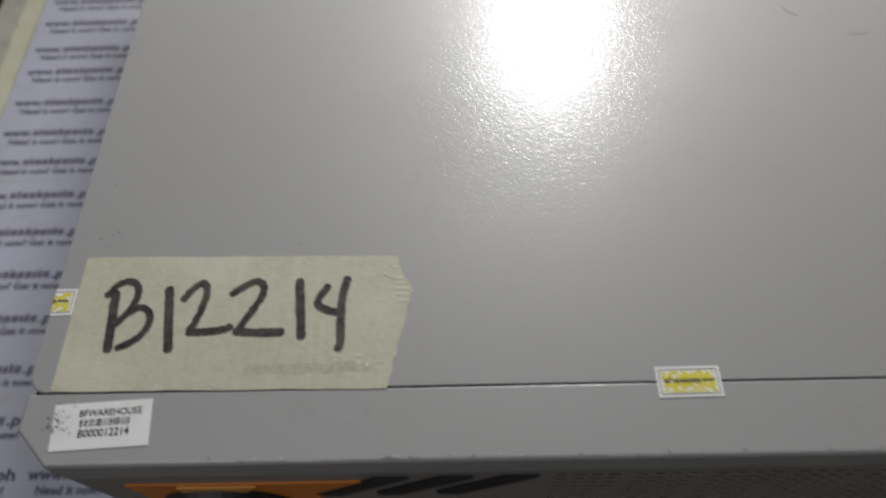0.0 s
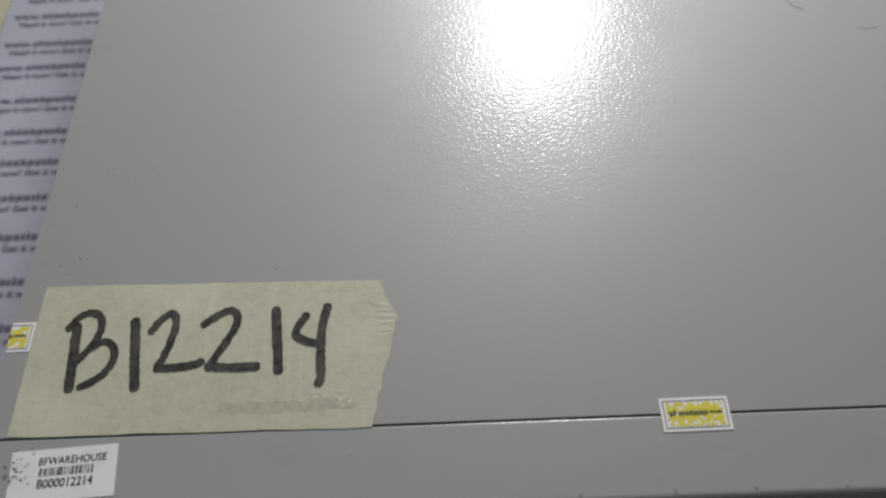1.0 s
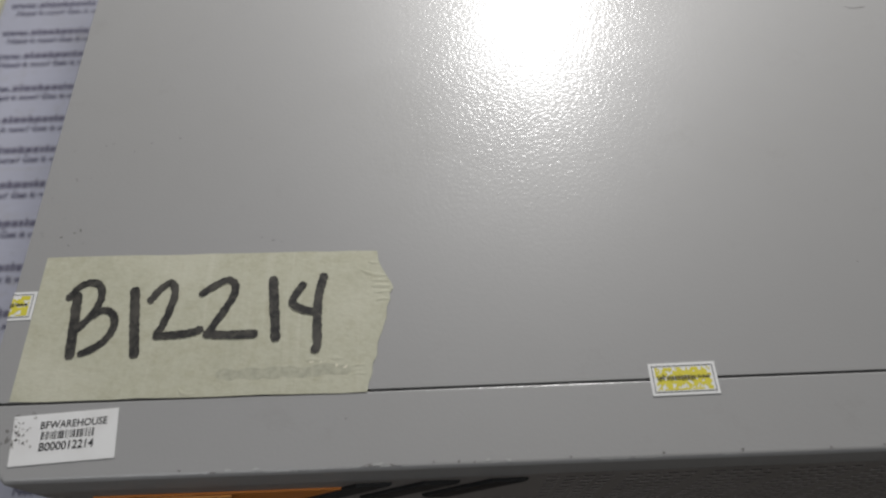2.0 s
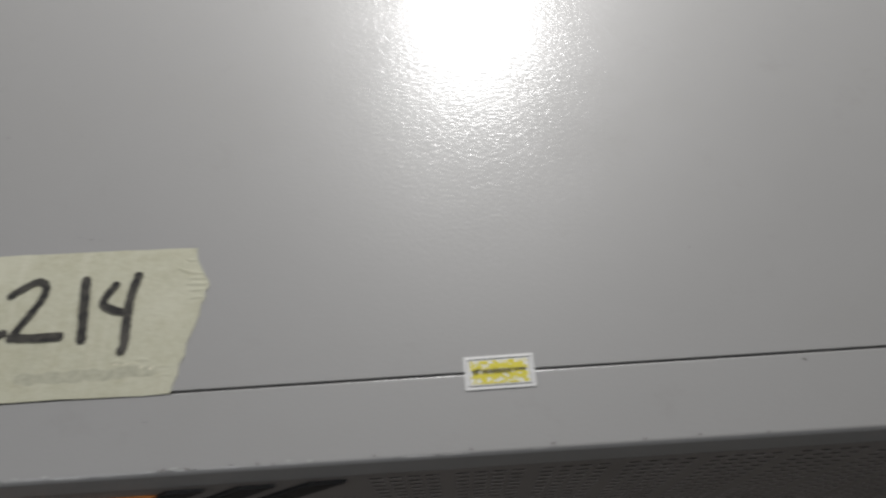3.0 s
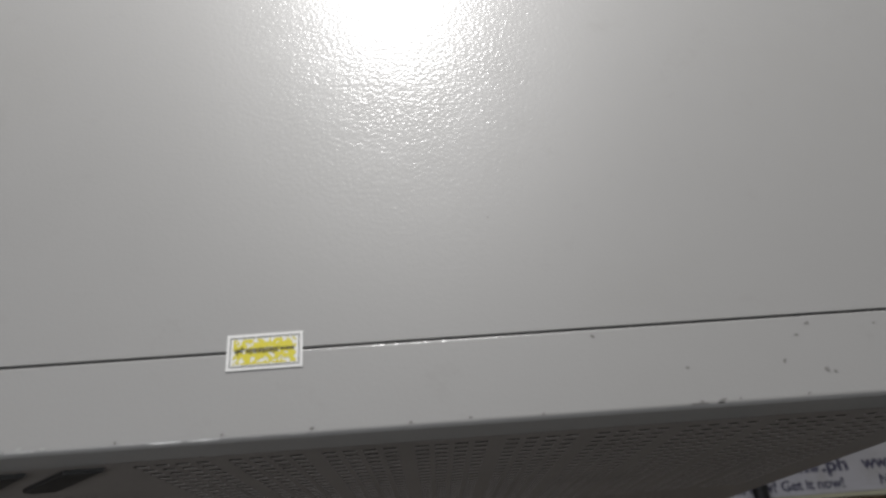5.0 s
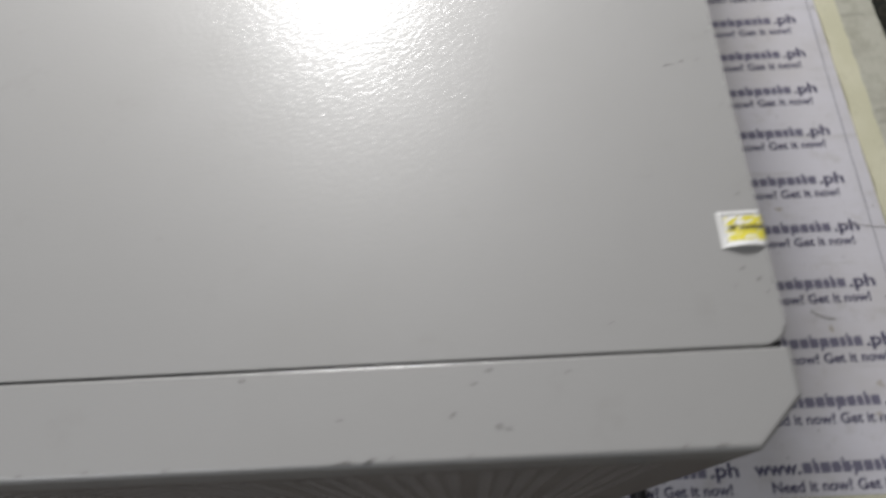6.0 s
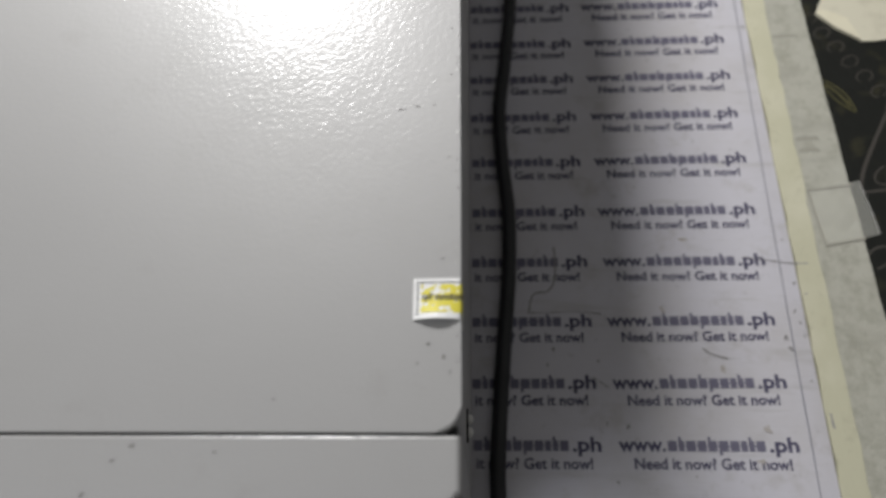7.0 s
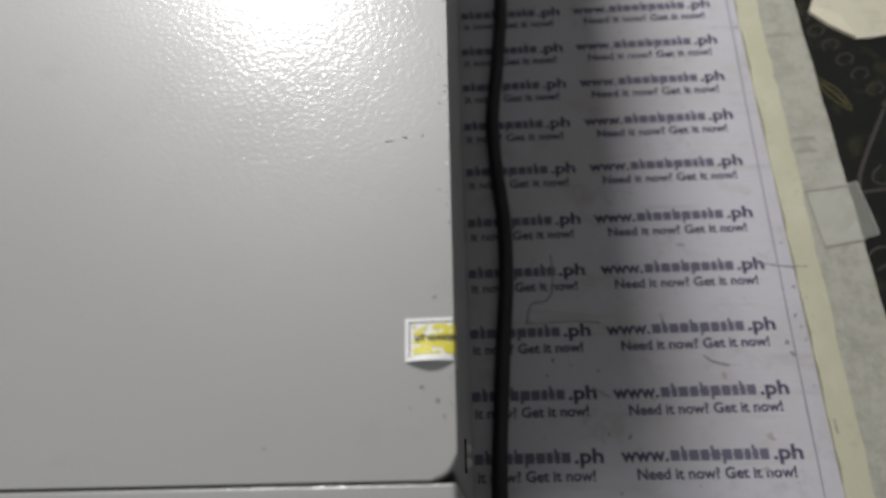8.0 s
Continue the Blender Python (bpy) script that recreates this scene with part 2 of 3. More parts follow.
def add_text(bm, body, x, y, z, width, height=0.0, bold=0.0, flip=False):
    """Puts lettering into bm: from x along a baseline y, as wide as width. flip: turned upside down about its middle."""
    me = text_mesh(body, bold)
    xs, ys = [v.co.x for v in me.vertices], [v.co.y for v in me.vertices]
    kx = width / (max(xs) - min(xs))
    ky = height / max(ys) if height else kx
    verts = []
    for v in me.vertices:
        px, py = (v.co.x - min(xs)) * kx, v.co.y * ky
        verts.append(bm.verts.new((x + (width - px if flip else px), y + (-py if flip else py), z)))
    for p in me.polygons:
        try:
            bm.faces.new([verts[i] for i in p.vertices])
        except ValueError:
            pass


def flat(bm, x0, y0, x1, y1, z):
    bm.faces.new([bm.verts.new(v) for v in ((x0, y0, z), (x1, y0, z), (x1, y1, z), (x0, y1, z))])


def word_shapes(bm, x, y, z, width, tall, flip=False):
    """One plain notched bar in place of a trade name: ten blocks on a thin middle line, a few with stems."""
    shares = [1.0, 0.6, 1.05, 0.95, 0.95, 1.05, 0.95, 0.65, 0.6, 0.95]
    unit = width / (sum(shares) + 0.2 * 9)
    s, at, made = -1 if flip else 1, 0.0, {}
    levels = [0.0, tall * 0.44, tall * 0.56, tall]

    def vert(u, v):
        key = (round(u * 1e7), round(v * 1e7))
        if key not in made:
            made[key] = bm.verts.new((x + (width - u if flip else u), y + s * v, z))
        return made[key]

    def cell(a, b, c, d):
        bm.faces.new((vert(a, b), vert(c, b), vert(c, d), vert(a, d)))
    for k, share in enumerate(shares):
        a, m, c = at, at + 0.32 * unit, at + share * unit
        for lo, hi in zip(levels, levels[1:]):
            cell(a, lo, m, hi), cell(m, lo, c, hi)
        if k in (1, 4, 8):
            cell(a, tall, m, tall * 1.36)
        if k == 5:
            cell(a, -tall * 0.36, m, 0)
        if k < 9:
            cell(c, levels[1], c + 0.2 * unit, levels[2])
        at = c + 0.2 * unit


def web_ends(x, y, z, width, tall, flip=False, bold=0.0):
    """The two lettered ends of a web address, and the plain word between them. Returns three meshes in the making."""
    a, b, c = 0.262 * width, 0.565 * width, 0.173 * width
    start, end, word = bmesh.new(), bmesh.new(), bmesh.new()
    if flip:
        add_text(start, "www.", x + b + c, y, z, a, 0, bold, True)
        add_text(end, ".ph", x, y, z, c * 0.95, tall * 1.36, bold, True)
        word_shapes(word, x + c + 0.012 * width, y, z, b - 0.024 * width, tall, True)
    else:
        add_text(start, "www.", x, y, z, a, 0, bold)
        add_text(end, ".ph", x + a + b + c * 0.05, y, z, c * 0.95, tall * 1.36, bold)
        word_shapes(word, x + a + 0.012 * width, y, z, b - 0.024 * width, tall)
    return start, end, word


# ---- room ----
def room():
    x0, x1, y0, y1, high, t = -2.2, 2.6, -1.8, 2.6, 2.8, 0.12
    tagged(mesh_object("floor", block(x0 - t, y0 - t, -0.15, x1 + t, y1 + t, 0), floor_paint), "grey screed floor under the work table", "floor", kind="structure")
    tagged(mesh_object("ceiling", block(x0 - t, y0 - t, high, x1 + t, y1 + t, high + 0.15), wall_paint), "pale painted flat ceiling", "ceiling", kind="structure")
    for name, b in (("wall_west", (x0 - t, y0 - t, x0, y1 + t)), ("wall_east", (x1, y0 - t, x1 + t, y1 + t)),
                    ("wall_south", (x0, y0 - t, x1, y0)), ("wall_north", (x0, y1, x1, y1 + t))):
        tagged(mesh_object(name, block(b[0], b[1], 0, b[2], b[3], high), wall_paint), "plain pale painted wall", "wall", kind="structure")


room()


# ---- work table and what covers it ----
def work_table():
    t = thing("work_table", "wooden work table under a dark printed cover", "table")
    part("tabletop", block(-0.75, -0.085, DESK - 0.038, 1.25, 0.95, DESK - 0.006, 0.003), wood, t, "brown wooden top")
    for x in (-0.70, 1.14):
        for y in (0.0, 0.85):
            part("leg", block(x, y, 0, x + 0.06, y + 0.06, DESK - 0.038, 0.003), wood, t)


work_table()


def table_cover():
    t = thing("table_cover", "black oilcloth with dull gold print on the table", "tablecloth")
    bm = bmesh.new()
    prism(bm, [(-0.75, -0.080), (-0.32, -0.080), (-0.312, -0.0262), (0.531, -0.0262), (0.537, -0.080), (1.25, -0.080), (1.25, 0.95), (-0.75, 0.95)], DESK - 0.006, DESK - 0.0035)
    part("cloth", bm, cloth, t)
    # dull gold print: a slanting row of thin ovals, a leaf, lattice lines and curls
    z = DESK - 0.0032
    d = Vector((0.0070, -0.0125)).normalized()
    n = Vector((-d.y, d.x))
    for i in range(7):
        o = Vector((0.6830, 0.3295)) + d * 0.0146 * i
        ring = [o + d * 0.0042 * math.cos(k * math.pi / 5) + n * 0.0062 * math.sin(k * math.pi / 5) for k in range(10 if i % 2 else 9)]
        bm = bmesh.new()
        stroke(bm, [tuple(q) for q in ring], 0.0011, z, 0.0001)
        part("print", bm, gold, t)
    bm = bmesh.new()
    stroke(bm, [(0.680, 0.2785), (0.692, 0.269), (0.6975, 0.259), (0.699, 0.250), (0.691, 0.2565), (0.685, 0.265), (0.681, 0.275)], 0.0014, z, 0.0002)
    part("print", bm, gold_leaf, t, "dull green-gold leaf outline")
    bm = bmesh.new()
    stroke(bm, [(0.684, 0.272), (0.691, 0.264), (0.697, 0.254)], 0.0022, z + 0.0001, 0.0004)
    part("print", bm, gold_leaf, t)
    for line, w in (([(0.690, 0.191), (0.694, 0.203), (0.705, 0.2235), (0.719, 0.247), (0.745, 0.290)], 0.0026), ([(0.690, 0.188), (0.705, 0.1895), (0.735, 0.192), (0.79, 0.196)], 0.0022),
                    ([(0.708, 0.207), (0.702, 0.202), (0.7005, 0.196), (0.706, 0.1935), (0.714, 0.195)], 0.0014), ([(0.684, 0.144), (0.689, 0.1485), (0.696, 0.150), (0.706, 0.146)], 0.0016),
                    ([(0.688, 0.135), (0.697, 0.139), (0.712, 0.138)], 0.0014), ([(0.692, 0.118), (0.700, 0.127), (0.714, 0.130)], 0.0018)):
        bm = bmesh.new()
        stroke(bm, line, w, z, 0.0001)
        part("print", bm, gold, t)


table_cover()

ROWS_RIGHT = [0.446, 0.411, 0.377, 0.3425, 0.3100, 0.279, 0.2473, 0.212, 0.1748, 0.1399, 0.1011, 0.0633, 0.0283, -0.0085]
LINE = 0.0995


def printed_mesh():
    start, end, word = web_ends(0, -0.0026, 0, LINE, 0.0058, bold=0.030)
    made = [("web_start", start, blue_ink), ("web_end", end, blue_ink), ("word_bar", word, word_ink)]
    bm = bmesh.new()
    add_text(bm, "Need it now? Get it now!", 0.0080, -0.0122, 0, 0.0862, 0, 0.026)
    made.append(("slogan", bm, blue_ink))
    out = []
    for name, bm, mat in made:
        me = bpy.data.meshes.new(name)
        bm.to_mesh(me), bm.free()
        me.materials.append(mat)
        out.append((name, me))
    return out


PRINTS = printed_mesh()


def printed_sheet(x0, x1, y0, y1, columns, rows, paper, lean=0.0):
    t = thing("printed_sheet", "white paper sheet printed with rows of dark blue words", "paper sheet", "sheets under the instrument")
    bm = bmesh.new()
    nx, ny = 24, 40
    grid = [[bm.verts.new((x0 + (x1 - x0) * i / nx, y0 + (y1 - y0) * j / ny, DESK)) for i in range(nx + 1)] for j in range(ny + 1)]
    for j in range(ny):
        for i in range(nx):
            bm.faces.new((grid[j][i], grid[j][i + 1], grid[j + 1][i + 1], grid[j + 1][i]))
    edge = [f for f in bm.faces]
    got = bmesh.ops.extrude_face_region(bm, geom=edge)
    bmesh.ops.translate(bm, vec=(0, 0, -0.0033), verts=[v for v in got["geom"] if isinstance(v, bmesh.types.BMVert)])
    part("paper", bm, paper, t)
    for x in columns:
        for y in rows:
            if y < y0 + 0.012:
                continue
            m = pose(x + random.uniform(-0.0006, 0.0006), y, DESK + 0.0003, 0, 0, random.uniform(-0.25, 0.25) + lean)
            for name, me in PRINTS:
                ob = new(name, me)
                ob.parent = t
                ob.matrix_basis = m
    return t


right_sheet = printed_sheet(0.2, 0.6365, -0.0235, 0.62, (0.4108, 0.5193), ROWS_RIGHT, sheet)
printed_sheet(-0.2665, 0.196, -0.0245, 0.62, (-0.2582, -0.1497, -0.0412), [0.598, 0.563, 0.527, 0.491, 0.460, 0.425, 0.396, 0.358, 0.323, 0.291, 0.256, 0.220, 0.181, 0.1435, 0.103, 0.065, 0.028], sheet_cool_lit)

bm = bmesh.new()
stroke(bm, [(0.6255, -0.02), (0.6272, 0.12), (0.629, 0.24), (0.6315, 0.36), (0.634, 0.60)], 0.0007, DESK + 0.0004, 0.0001)
part("border_line", bm, line_ink, right_sheet, "thin ruled line")
# creases: flat strokes darker than the paper
for pts, w in (([(0.4895, 0.151), (0.4898, 0.140), (0.4890, 0.128), (0.4845, 0.1212), (0.4775, 0.1200), (0.4742, 0.1165), (0.4722, 0.1070)], 0.0010),
               ([(0.4722, 0.107), (0.491, 0.1074), (0.503, 0.1078), (0.515, 0.1062)], 0.0007), ([(0.606, 0.1425), (0.622, 0.140), (0.634, 0.138), (0.645, 0.138)], 0.0006),
               ([(0.574, 0.0845), (0.5775, 0.0815), (0.582, 0.0797), (0.588, 0.0782)], 0.0010),
               ([(0.508, 0.0675), (0.5115, 0.0650), (0.517, 0.0615)], 0.0007), ([(0.6400, 0.0460), (0.6402, 0.0385)], 0.0012)):
    bm = bmesh.new()
    stroke(bm, pts, w, DESK + 0.00045, 0.0003)
    part("crease", bm, crease_and_speck, right_sheet)


def fleck(parent, x, y, z, size, mat=None, stretch=1.0, turn=0.0, name="scuff"):
    """A small flat fleck of dirt or bare metal with a ragged outline."""
    bm = bmesh.new()
    n, vs = 13, []
    for i in range(n):
        a = 2 * math.pi * i / n
        r = size * random.uniform(0.2, 0.95)
        u, v = r * math.cos(a) * stretch, r * math.sin(a)
        vs.append(bm.verts.new((x + u * math.cos(turn) - v * math.sin(turn), y + u * math.sin(turn) + v * math.cos(turn), z)))
    bm.faces.new(vs)
    return part(name, bm, mat or dirt, parent)


for x, y, s in ((0.634, 0.125, 0.0012), (0.640, 0.118, 0.0010), (0.631, 0.107, 0.0015), (0.633, 0.100, 0.0013), (0.634, 0.321, 0.0016), (0.600, 0.1285, 0.0007),
                (0.540, -0.002, 0.0009), (0.569, 0.089, 0.0009), (0.530, 0.093, 0.0006), (0.482, 0.075, 0.0011), (0.497, 0.060, 0.0008), (0.5145, 0.0405, 0.0012),
                (0.623, 0.091, 0.0019), (0.625, 0.084, 0.0021), (0.634, 0.092, 0.0012), (0.633, 0.065, 0.0010), (0.526, 0.039, 0.0015), (0.518, 0.009, 0.0017), (0.512, 0.077, 0.0013),
                (0.515, 0.1062, 0.0014), (0.632, 0.154, 0.0010), (0.486, 0.084, 0.0015), (0.542, 0.060, 0.0009), (0.561, 0.012, 0.0008)):
    fleck(right_sheet, x, y, DESK + 0.0005, s, crease_and_speck, random.uniform(1, 1.8), random.uniform(0, 3), "speck")
for x, y, s in ((0.604, 0.038, 0.0028), (0.584, 0.072, 0.0022), (0.571, 0.155, 0.0024), (0.598, 0.020, 0.0030), (0.553, 0.108, 0.0022)):
    fleck(right_sheet, x, y, DESK + 0.00038, s, brown_stain, 1.5, random.uniform(0, 3), "stain")


def ragged_strip(name, x0, x1, y0, y1, z, thick, mat, label, category, wobble=0.0008, lean=0.0):
    bm = bmesh.new()
    n = 60
    a = [(x0 + random.uniform(-wobble, wobble), y0 + (y1 - y0) * i / n) for i in range(n + 1)]
    b = [(x1 + lean * i / n + random.uniform(-wobble, wobble), y0 + (y1 - y0) * i / n) for i in range(n + 1)]
    rows = []
    for (p, q) in zip(a, b):
        rows.append([bm.verts.new((*p, z)), bm.verts.new((*q, z)), bm.verts.new((*q, z + thick)), bm.verts.new((*p, z + thick))])
    for r, s in zip(rows, rows[1:]):
        for i in range(4):
            bm.faces.new((r[i], r[(i + 1) % 4], s[(i + 1) % 4], s[i]))
    bm.faces.new(rows[0]), bm.faces.new(rows[-1][::-1])
    return tagged(mesh_object(name, bm, mat), label, category)


ragged_strip("masking_strip", 0.6375, 0.6525, -0.024, 0.62, DESK - 0.003, 0.0033, strip_tape, "yellowed masking tape strip along the printed sheet's edge", "tape")
ragged_strip("masking_strip", -0.2865, -0.2675, -0.024, 0.62, DESK - 0.003, 0.0033, strip_tape, "yellowed masking tape strip along the printed sheet's edge", "tape")
right_film = ragged_strip("plastic_film", 0.6522, 0.6858, -0.024, 0.62, DESK - 0.0033, 0.0030, film, "dusty grey plastic film edge stuck on the table cover", "plastic film", 0.0004, -0.012)
# fold marks: flat strokes darker than the film
for x0, x1, y, w in ((0.6555, 0.6680, 0.2272, 0.0036), (0.6560, 0.6670, 0.2180, 0.0032), (0.6545, 0.6700, 0.3120, 0.0028)):
    bm = bmesh.new()
    stroke(bm, [(x0, y), ((x0 + x1) / 2, y + 0.0006), (x1, y + 0.0002)], w, DESK - 0.00022, 0.0005)
    part("fold_mark", bm, film_mark, right_film)
ragged_strip("plastic_film", -0.312, -0.287, -0.024, 0.62, DESK - 0.0033, 0.0030, film, "dusty grey plastic film edge stuck on the table cover", "plastic film", 0.0006)

bm = bmesh.new()
lip = [(0.22 + 0.42 * i / 40, -0.0262 + random.uniform(-0.0003, 0.0003)) for i in range(41)] + [(0.64, -0.0238), (0.22, -0.0238)]
prism(bm, lip, DESK - 0.0034, DESK - 0.0001)
tagged(mesh_object("masking_strip", bm, strip_tape), "narrow yellowed masking tape edging at the table's front", "tape")

clear_tape = thing("clear_tape", "clear sticky tape piece lapping over the film's edge", "tape")
part("film", solid([(0.6542, 0.1885), (0.6880, 0.1950), (0.6930, 0.1570), (0.6585, 0.1490)], DESK - 0.0002, DESK + 0.0002), clear, clear_tape).visible_shadow = False
# edges as flat strokes: three darker, the right one a glint in bright metal
for pts, w, m in (([(0.6542, 0.1885), (0.6660, 0.1898), (0.6825, 0.1920)], 0.0012, film_mark), ([(0.6580, 0.1500), (0.6700, 0.1520), (0.6830, 0.1542)], 0.0014, film_mark),
                  ([(0.6545, 0.1870), (0.6562, 0.1680), (0.6580, 0.1520)], 0.0014, film_mark), ([(0.6878, 0.1940), (0.6905, 0.1760), (0.6927, 0.1580)], 0.0007, bare)):
    bm = bmesh.new()
    stroke(bm, pts, w, DESK + 0.00025, 0.0002)
    part("tape_edge", bm, m, clear_tape)

torn_paper = thing("torn_paper", "torn cream paper with a folded edge on the dark cloth", "paper")
edge = [(0.6925, 0.342), (0.6885, 0.333), (0.7000, 0.320), (0.7085, 0.3135), (0.7160, 0.308), (0.726, 0.3082), (0.745, 0.311), (0.765, 0.325), (0.76, 0.36), (0.72, 0.365), (0.70, 0.355)]
part("sheet", solid(edge, DESK - 0.0034, DESK - 0.0026), torn, torn_paper)
part("folded_flap", solid([(0.6930, 0.3365), (0.6885, 0.3330), (0.7000, 0.3202), (0.7085, 0.3137), (0.7150, 0.3088), (0.7135, 0.3150), (0.7110, 0.3215), (0.7092, 0.3280), (0.7020, 0.3325)], DESK - 0.0025, DESK - 0.0012), torn_light, torn_paper, "paler folded-over strip")


# ---- black cable ----
def cable():
    way = smooth_way([(0.492, 0.80, DESK + 0.0055), (0.478, 0.56, DESK + 0.0055), (0.4690, 0.40, DESK + 0.0055), (0.4675, 0.345, DESK + 0.0055), (0.4620, 0.29, DESK + 0.0055), (0.4575, 0.25, DESK + 0.0055),
                      (0.4585, 0.21, DESK + 0.0055), (0.4615, 0.172, DESK + 0.0055), (0.4605, 0.13, DESK + 0.0055), (0.4560, 0.08, DESK + 0.0055),
                      (0.4515, 0.02, DESK + 0.0055), (0.4515, -0.018, DESK + 0.0053), (0.4522, -0.075, DESK + 0.002), (0.4530, -0.093, DESK - 0.03), (0.453, -0.093, DESK - 0.25), (0.46, -0.085, 0.10), (0.47, -0.02, 0.006), (0.49, 0.3, 0.006)], 8)
    bm = bmesh.new()
    rings = []
    for i, q in enumerate(way):
        d = (way[min(i + 1, len(way) - 1)] - way[max(i - 1, 0)]).normalized()
        u = d.cross(Vector((1, 0, 0.01))).normalized()
        w = d.cross(u)
        rings.append([bm.verts.new(q + 0.0045 * (u * math.cos(k * math.pi / 6) + w * math.sin(k * math.pi / 6))) for k in range(12)])
    for r, s in zip(rings, rings[1:]):
        for k in range(12):
            bm.faces.new((r[k], r[(k + 1) % 12], s[(k + 1) % 12], s[k]))
    bm.faces.new(rings[0][::-1]), bm.faces.new(rings[-1])
    tagged(mesh_object("power_cable", bm, rubber, True), "thick black rubber cable lying beside the grey instrument", "cable")


cable()


# ---- the instrument ----
case = thing("instrument_case", "grey enamelled metal instrument case with a vented front", "instrument")


def case_cover():
    r = 0.0055
    outline = arc(r, 0.0003 + r, r, 180, 270) + arc(WIDE - r, 0.0003 + r, r, 270, 360) + [(WIDE, BACK), (0, BACK)]
    return part("cover", solid(outline, BASE, TOP, 0.0008), paint, case, "grey sheet metal cover with an orange-peel finish")


cover = case_cover()


def bezel_solid(outline):
    """The bezel's top bar: a soft front edge, a tight edge along the seam."""
    bm = bmesh.new()
    top, low = prism(bm, outline, TOP - 0.0165, TOP - 0.0001)
    front = [e for e in top.edges if min(v.co.y for v in e.verts) < -0.005]
    bmesh.ops.bevel(bm, geom=front, offset=0.0014, segments=4, profile=0.5, affect="EDGES")
    rear = [e for e in bm.edges if all(v.co.z > TOP - 0.0003 and v.co.y > -0.0006 for v in e.verts)]
    bmesh.ops.bevel(bm, geom=rear, offset=0.0005, segments=2, profile=0.5, affect="EDGES")
    return bm


def bezel():
    g, c = -0.0004, 0.0118
    full = [(0, g), (0, FACE + c)] + [(c, FACE), (WIDE - c, FACE)] + [(WIDE, FACE + c), (WIDE, g)]
    inner = [(0, g), (0, FACE + c), (c - 0.0026, FACE + 0.0026), (WIDE - c + 0.0026, FACE + 0.0026), (WIDE, FACE + c), (WIDE, g)]
    b = part("bezel", bezel_solid(full), paint, case, "grey bezel with cut-off corners and scraped edge")
    part("bezel_frame", solid(inner, BASE, TOP - 0.0167), paint, case)
    return b


bezel_part = bezel()

# near-black core stands in for the shade in the seam between cover and bezel
part("seam_shade_core", block(0.001, -0.0020, BASE + 0.01, WIDE - 0.001, 0.002, TOP - 0.0035), void, case, "dark gap")


def vented_panel():
    """The perforated plate: nine groups of four columns of slots, cut through."""
    x0, x1, z0, z1 = 0.0119, WIDE - 0.0119, BASE, TOP - 0.0168
    y0, y1 = FACE, FACE + 0.0003
    holes_x = [(0.1736 + 0.0267 * g + 0.0058 * c, 0.1736 + 0.0267 * g + 0.0058 * c + 0.0040) for g in range(9) for c in range(4)]
    holes_z = [(TOP - 0.0228 - 0.0063 * r - 0.0030, TOP - 0.0228 - 0.0063 * r) for r in range(24)]
    xs = [x0] + [v for h in holes_x for v in h] + [x1]
    zs = [z0] + [v for h in holes_z[::-1] for v in h] + [z1]
    bm = bmesh.new()
    front = [[bm.verts.new((x, y0, z)) for x in xs] for z in zs]
    back = [[bm.verts.new((x, y1, z)) for x in xs] for z in zs]
    nx, nz = len(xs) - 1, len(zs) - 1
    for j in range(nz):
        for i in range(nx):
            if i % 2 and j % 2:
                for a, b in (((j, i), (j, i + 1)), ((j, i + 1), (j + 1, i + 1)), ((j + 1, i + 1), (j + 1, i)), ((j + 1, i), (j, i))):
                    bm.faces.new((front[a[0]][a[1]], front[b[0]][b[1]], back[b[0]][b[1]], back[a[0]][a[1]]))
            else:
                bm.faces.new((front[j][i], front[j][i + 1], front[j + 1][i + 1], front[j + 1][i]))
    me = bpy.data.meshes.new("front_panel")
    bm.to_mesh(me), bm.free()
    me.materials.append(panel_shaded)
    p = new("front_panel", me)
    p.parent = case
    tagged(p, "grey perforated front plate with rows of slots")
    # added near-black sheet: gives the slots the darkness of the inside
    part("slot_backing", block(0.165, FACE + 0.0016, BASE + 0.01, 0.42, FACE + 0.0024, TOP - 0.018), void, case, "black backing behind the slots")
    return p


front_panel = vented_panel()


def upright(bm, outline, y0, y1):
    """A plate parallel to the front face, over an outline in x and z."""
    a, b = [bm.verts.new((x, y0, z)) for x, z in outline], [bm.verts.new((x, y1, z)) for x, z in outline]
    n = len(outline)
    bm.faces.new(a), bm.faces.new(b[::-1])
    for i in range(n):
        bm.faces.new((a[i], b[i], b[(i + 1) % n], a[(i + 1) % n]))


